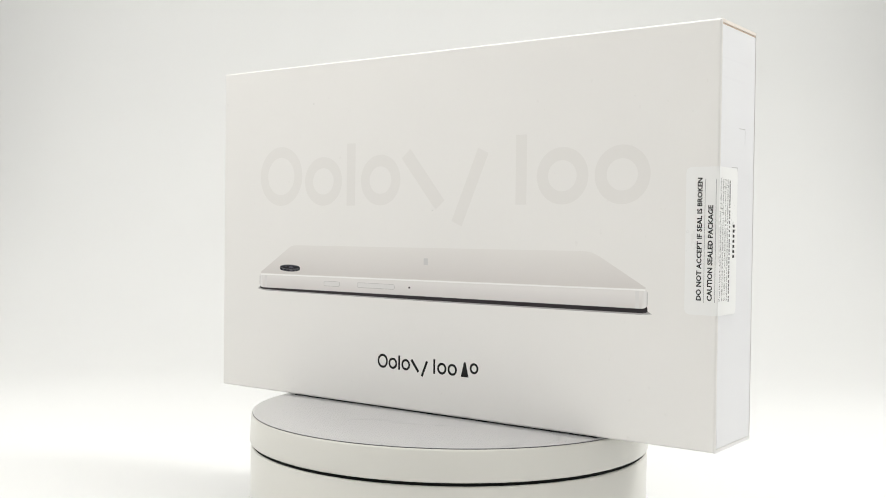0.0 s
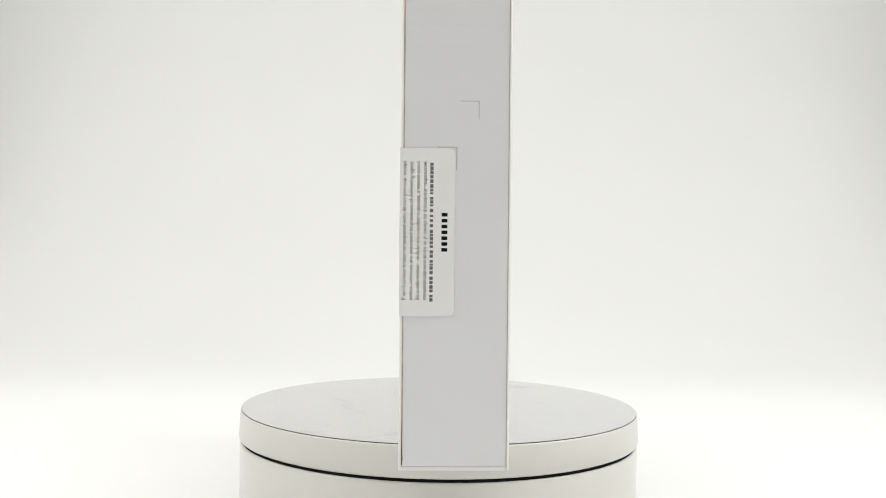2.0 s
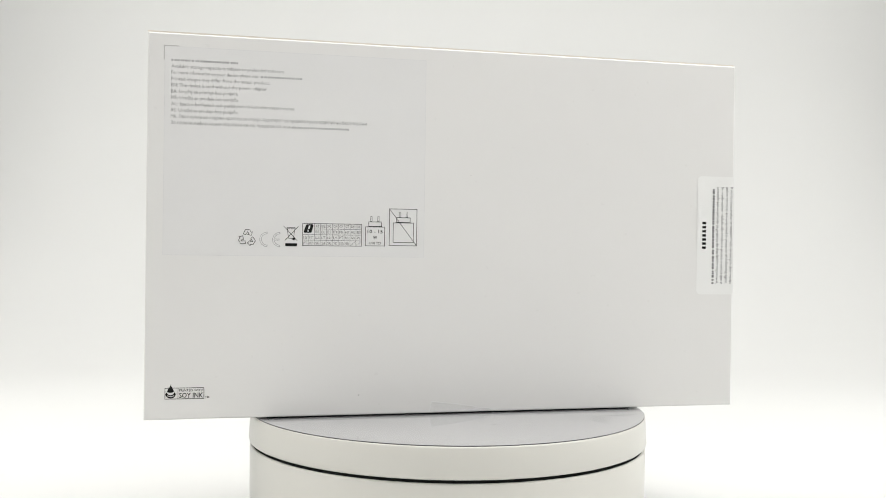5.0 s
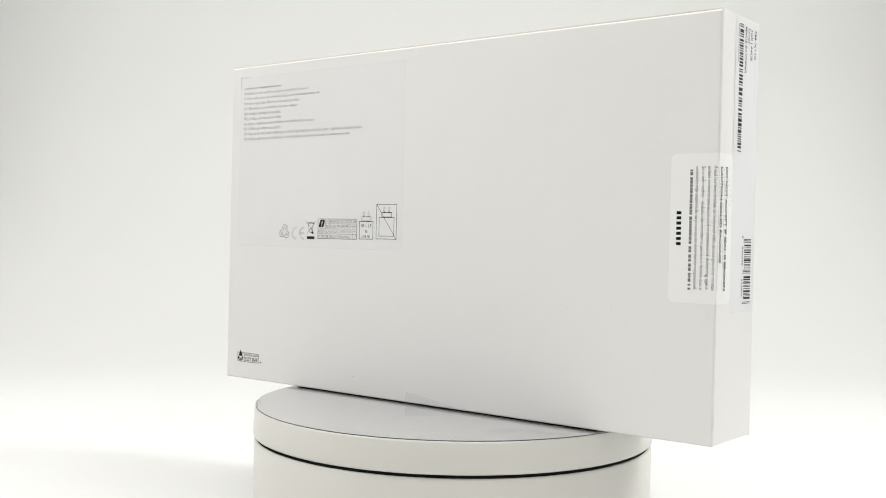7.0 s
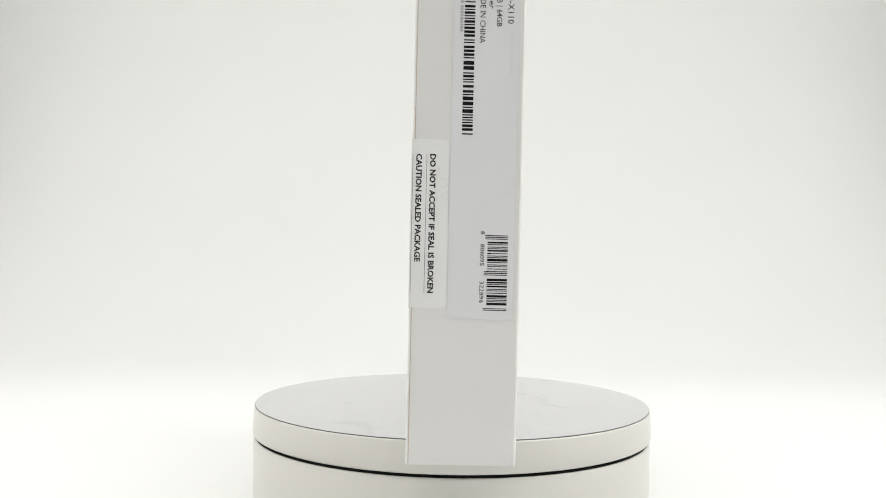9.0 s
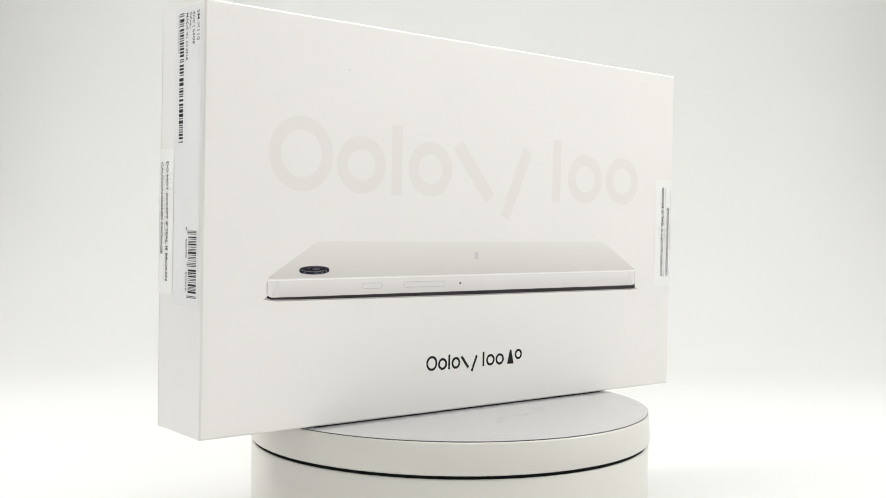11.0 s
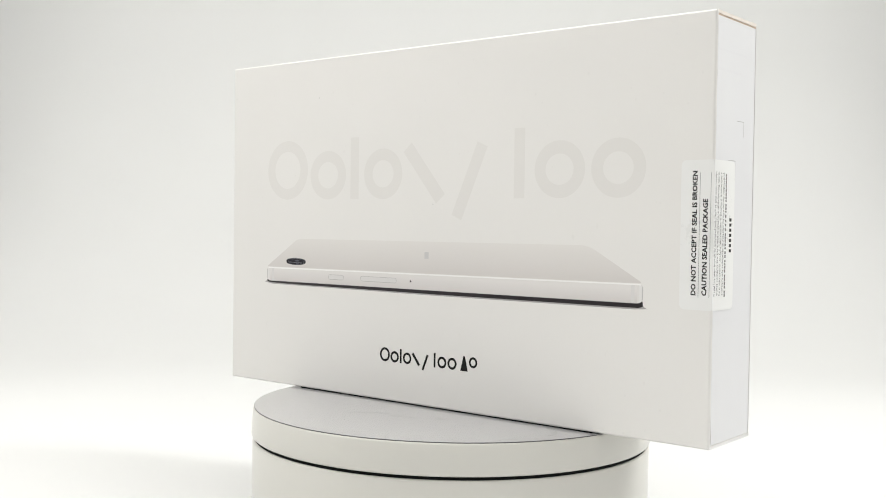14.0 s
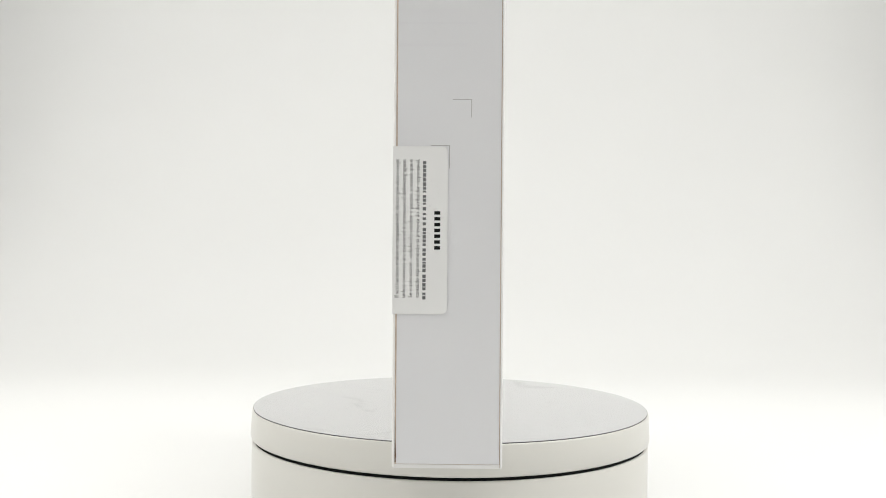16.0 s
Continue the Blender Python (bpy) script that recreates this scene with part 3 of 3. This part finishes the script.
# ---- back prints ----
def back_label():
    bm = bmesh.new()
    poly(bm, rounded(-111.6, 59.9, -14.3, 135.8, (0.5,) * 4))
    label = flat("information_label", bm, "b", 4, M_INFO, tablet_box, "thin pale information label with grey print")
    bm = bmesh.new()
    frame_rect(bm, -111.55, 59.95, -14.35, 135.75, 0.16)
    flat("cut_edge", bm, "b", 6, M_LABELEDGE, label)
    lines = (
        ("", -85.4), ("Available storage capacity is subject to preloaded software.", -68.3),
        ("For more information on your device, please visit", -78.0), ("Printed images may differ from the actual product.", -73.8),
        ("EN: The device is sold without the power adapter", -74.9), ("BA: Uređaj se prodaje bez punjača", -85.5),
        ("ME: Uređaj se prodaje bez punjača", -85.3), ("AL: Spina e karikuesit nuk përfshihet në kuti dhe shitet veçmas", -64.6),
        ("RS: Uređaj se prodaje bez punjača", -85.4),
        ("MK: Оваа кутија не содржи адаптер за струја. Адаптерот се продава / дава одделно на Ваше барање.", -36.8),
        ("За повеќе информации обратете се кај продавачот или на", -64.0))
    for k, (text, end) in enumerate(lines):
        v = 130.25 - 2.275 * k
        bm = bmesh.new()
        if text:
            words(bm, text, -109.2, v, end + 109.2, 1.25, bold=-0.005)
            flat("notice_line", bm, "b", 8, M_GREYINK, label)
        else:
            unread(bm, v + 0.5, -109.2, end, 0.72, 7, across=True)
            flat("address_bars", bm, "b", 8, M_BARINK, label)
    for k, a, b in ((2, -77.2, -61.8), (10, -63.3, -43.8)):
        bm = bmesh.new()
        unread(bm, 130.25 - 2.275 * k + 0.45, a, b, 0.72, 20 + k, across=True)
        flat("web_address_bars", bm, "b", 8, M_BARINK, label)

    w = 0.2
    # recycling triangle of three bent arrows
    bm = bmesh.new()
    for k in range(3):
        m = Matrix.Rotation(radians(120 * k), 2)
        c = Vector((-81.4, 66.5))
        def at(x, y):
            p = m @ Vector((x, y))
            return c.x + p.x, c.y + p.y
        pts = [(-1.5, 1.5), (-0.7, 3.1), (0.9, 3.1), (1.4, 2.2), (1.9, 2.4), (1.5, 1.0), (0.1, 1.4), (0.6, 1.7), (0.1, 2.4), (-0.5, 1.2), (-1.5, 1.5)]
        for p, q in zip(pts, pts[1:]):
            line(bm, *at(*p), *at(*q), w)
    flat("recycling_symbol", bm, "b", 8, M_INK, label)
    # conformity letters drawn as double arcs
    bm = bmesh.new()
    for cu in (-73.9, -69.2):
        arc(bm, cu, 66.1, 3.0, 2.8, 0.15, 95, 265, 24)
        arc(bm, cu, 66.1, 2.4, 2.2, 0.15, 95, 265, 24)
        for s in (-1, 1):
            line(bm, cu - 0.26, 66.1 + s * 2.78, cu - 0.2, 66.1 + s * 2.1, w)
    frame_rect(bm, -71.6, 65.8, -69.6, 66.4, 0.15)
    flat("conformity_mark", bm, "b", 8, M_GREYINK, label)
    # crossed-out bin
    bm = bmesh.new()
    for p in ((-66.7, 70.2, -66.2, 66.6), (-63.9, 70.2, -64.4, 66.6), (-66.2, 66.6, -64.4, 66.6), (-67.0, 70.2, -63.6, 70.2), (-66.8, 70.7, -63.8, 70.7), (-66.8, 70.2, -66.8, 70.7), (-63.8, 70.2, -63.8, 70.7),
              (-68.1, 71.2, -63.0, 65.8), (-62.5, 71.2, -67.6, 65.8)):
        line(bm, *p, 0.19)
    disc(bm, -64.3, 66.4, 0.5, 0.5)
    flat("crossed_bin_symbol", bm, "b", 8, M_INK, label)
    bm = bmesh.new()
    rect(bm, -67.4, 63.65, -63.0, 64.8)
    flat("bin_bar", bm, "b", 8, M_INK, label)
    # table of country codes
    u0, v0, u1, v1 = -61.1, 63.9, -38.6, 72.4
    cw, rh = (u1 - u0) / 10, (v1 - v0) / 4
    bm = bmesh.new()
    frame_rect(bm, u0, v0, u1, v1, w)
    for r in range(1, 4):
        line(bm, u0 + (2 * cw if r == 3 else 0), v0 + r * rh, u1, v0 + r * rh, 0.12)
    for c in range(1, 10):
        top = v1 if c > 1 else v0 + 2 * rh
        low = v0 if c != 7 else v0 + rh
        line(bm, u0 + c * cw, low, u0 + c * cw, top, 0.12)
    for c in (8, 9):
        line(bm, u0 + c * cw, v0, u0 + (c + 1) * cw, v0 + rh, 0.12)
    flat("country_table", bm, "b", 8, M_CODEINK, label)
    codes = (("AT BE BG CH CY CZ DK DE", 2), ("EE EL ES FI FR HR HU IE", 2), ("IS IT LI LT LU LV MT NL NO PL", 0), ("PT RO SE SI SK TR", 0))
    bm = bmesh.new()
    for r, (row, skip) in enumerate(codes):
        for c, code in enumerate(row.split()):
            words(bm, code, u0 + (c + skip) * cw + 0.45, v1 - (r + 1) * rh + 0.55, cw - 0.9, 1.02, bold=-0.004)
    words(bm, "UK(NI)", u0 + 6 * cw + 0.4, v0 + 0.55, 2 * cw - 0.9, 1.02, bold=-0.004)
    flat("country_codes", bm, "b", 8, M_CODEINK, label)
    bm = bmesh.new()
    poly(bm, [(-60.6, 69.15), (-60.3, 68.8), (-58.0, 68.8), (-57.6, 69.1), (-57.0, 71.6), (-57.3, 72.0), (-59.4, 72.0), (-59.8, 71.6)])
    flat("booklet_symbol", bm, "b", 8, M_INK, label)
    bm = bmesh.new()
    poly(bm, [(-59.05, 70.1), (-58.5, 70.1), (-58.15, 71.5), (-58.7, 71.5)])
    disc(bm, -58.95, 69.5, 0.28, 0.28, 12)
    flat("booklet_dot", bm, "b", 10, M_LABEL, label)
    # charger with its power, and the crossed-out charger in a frame
    bm = bmesh.new()
    frame_rect(bm, -37.3, 64.1, -29.7, 71.5, w)
    frame_rect(bm, -36.1, 71.5, -30.9, 73.4, w)
    for u in (-35.0, -32.3):
        frame_rect(bm, u - 0.35, 73.4, u + 0.35, 75.4, 0.14)
    flat("charger_symbol", bm, "b", 8, M_INK, label)
    bm = bmesh.new()
    words(bm, "10 - 15", -36.4, 69.0, 5.8, 1.35)
    words(bm, "W", -34.3, 66.7, 1.6, 1.35)
    words(bm, "USB PD", -35.8, 64.8, 4.6, 0.95)
    flat("charger_text", bm, "b", 8, M_INK, label)
    bm = bmesh.new()
    frame_rect(bm, -28.1, 64.3, -17.2, 78.5, w)
    line(bm, -28.0, 78.4, -17.3, 64.4, w)
    frame_rect(bm, -26.6, 65.5, -18.5, 73.2, w)
    frame_rect(bm, -25.3, 73.2, -19.8, 75.2, w)
    for u in (-23.9, -21.2):
        frame_rect(bm, u - 0.38, 75.2, u + 0.38, 77.1, 0.14)
    flat("no_charger_symbol", bm, "b", 8, M_INK, label)


back_label()


def ink_badge():
    """The framed drop badge low on the back, with its words."""
    bm = bmesh.new()
    frame_rect(bm, -110.2, 7.5, -96.2, 11.65, 0.2)
    line(bm, -105.5, 7.6, -105.5, 11.6, 0.15)
    badge = flat("ink_badge", bm, "b", 4, M_INK, tablet_box, "small black framed badge with a drop")
    bm = bmesh.new()
    words(bm, "PRINTED WITH", -105.1, 10.25, 8.5, 0.85, bold=0.01)
    words(bm, "SOY INK", -105.1, 8.0, 8.5, 1.75, bold=0.012)
    words(bm, "TM", -95.9, 7.7, 1.5, 0.7)
    flat("badge_text", bm, "b", 4, M_INK, badge)
    bm = bmesh.new()
    poly(bm, [(-109.4, 10.2), (-108.8, 9.9), (-107.6, 9.9), (-106.8, 10.3), (-107.3, 11.2), (-107.9, 12.3), (-108.0, 13.0), (-108.4, 12.1), (-109.1, 11.0)])
    arc(bm, -108.1, 9.7, 1.9, 1.9, 0.5, 185, 355, 20)
    arc(bm, -108.1, 10.2, 1.7, 1.6, 0.4, 190, 350, 20)
    flat("badge_drop", bm, "b", 5, M_INK, badge)


ink_badge()


# ---- tape and specks at the foot of the box ----
def foot_details():
    bm = bmesh.new()
    poly(bm, [(-11.5, 0.2), (14.0, 0.2), (13.2, 1.2), (-10.6, 4.4)])
    tape = flat("clear_tape", bm, "b", 4, M_TAPE, tablet_box, "strip of clear tape at the foot of the back")
    rng = random.Random(5)
    bm = bmesh.new()
    pts = [(-11.5, 0.25), (-10.6, 4.4)] + [(-10.6 + 23.8 * k / 9, 4.4 - 3.2 * k / 9 + rng.uniform(-0.28, 0.28)) for k in range(1, 9)] + [(13.2, 1.2), (14.0, 0.3)]
    for p, q in zip(pts, pts[1:]):
        line(bm, *p, *q, rng.uniform(0.12, 0.32))
    for _ in range(9):
        u = rng.uniform(-10, 8)
        line(bm, u, rng.uniform(0.3, 1.2), u + rng.uniform(0.6, 2.4), rng.uniform(0.8, 2.4), 0.12)
    flat("tape_edge", bm, "b", 6, M_TAPEEDGE, tape, "bright crinkled edge of the tape")
    for face, u, v, r in (("b", -39.0, 7.5, 0.35), ("b", 4.0, 92.0, 0.18), ("f", -62.0, 124.5, 0.3), ("f", 1.5, 79.2, 0.25)):
        bm = bmesh.new()
        disc(bm, u, v, r, r * 0.7, 8)
        flat("speck", bm, face, 4, M_FAINT, tablet_box)
    # added sheet, near-black so the gap below the box reads as shaded
    part("gap_shade_sheet", box_bm(-0.073, 0.073, -0.0145, 0.0145, -0.00037, 0.0), M_GAPSHADE, tablet_box, "thin near-black sheet for the shade in the gap under the box")


foot_details()

# ---- what turns ----
TURN = [
        (0, 324.03), (0.5, 311.05), (1, 298.09), (1.5, 285.14), (2, 272.17), (2.5, 259.24), (3, 246.27),
        (3.5, 233.37), (4, 220.47), (4.5, 207.55), (5, 194.63), (5.5, 181.71), (6, 168.79), (6.5, 155.87),
        (7, 142.95), (7.5, 130.05), (8, 117.19), (8.5, 104.29), (9, 91.36), (9.5, 78.40), (10, 65.47),
        (10.5, 52.54), (11, 39.60), (11.5, 26.67), (12, 13.73), (12.5, 0.80), (13, -12.18), (13.5, -25.16),
        (14, -38.16), (14.5, -51.18), (15, -64.17), (15.5, -77.14), (16, -90.09)]


def motions():
    walk(platter, [(t, pose(0, 0, UP, 0, 0, a)) for t, a in TURN])
    walk(tablet_box, [(t, pose(0, 0, 0, 0, 0, a) @ pose(0.0003, 0.0007, 0.0005, 0.45, 0, -0.10)) for t, a in TURN])


motions()
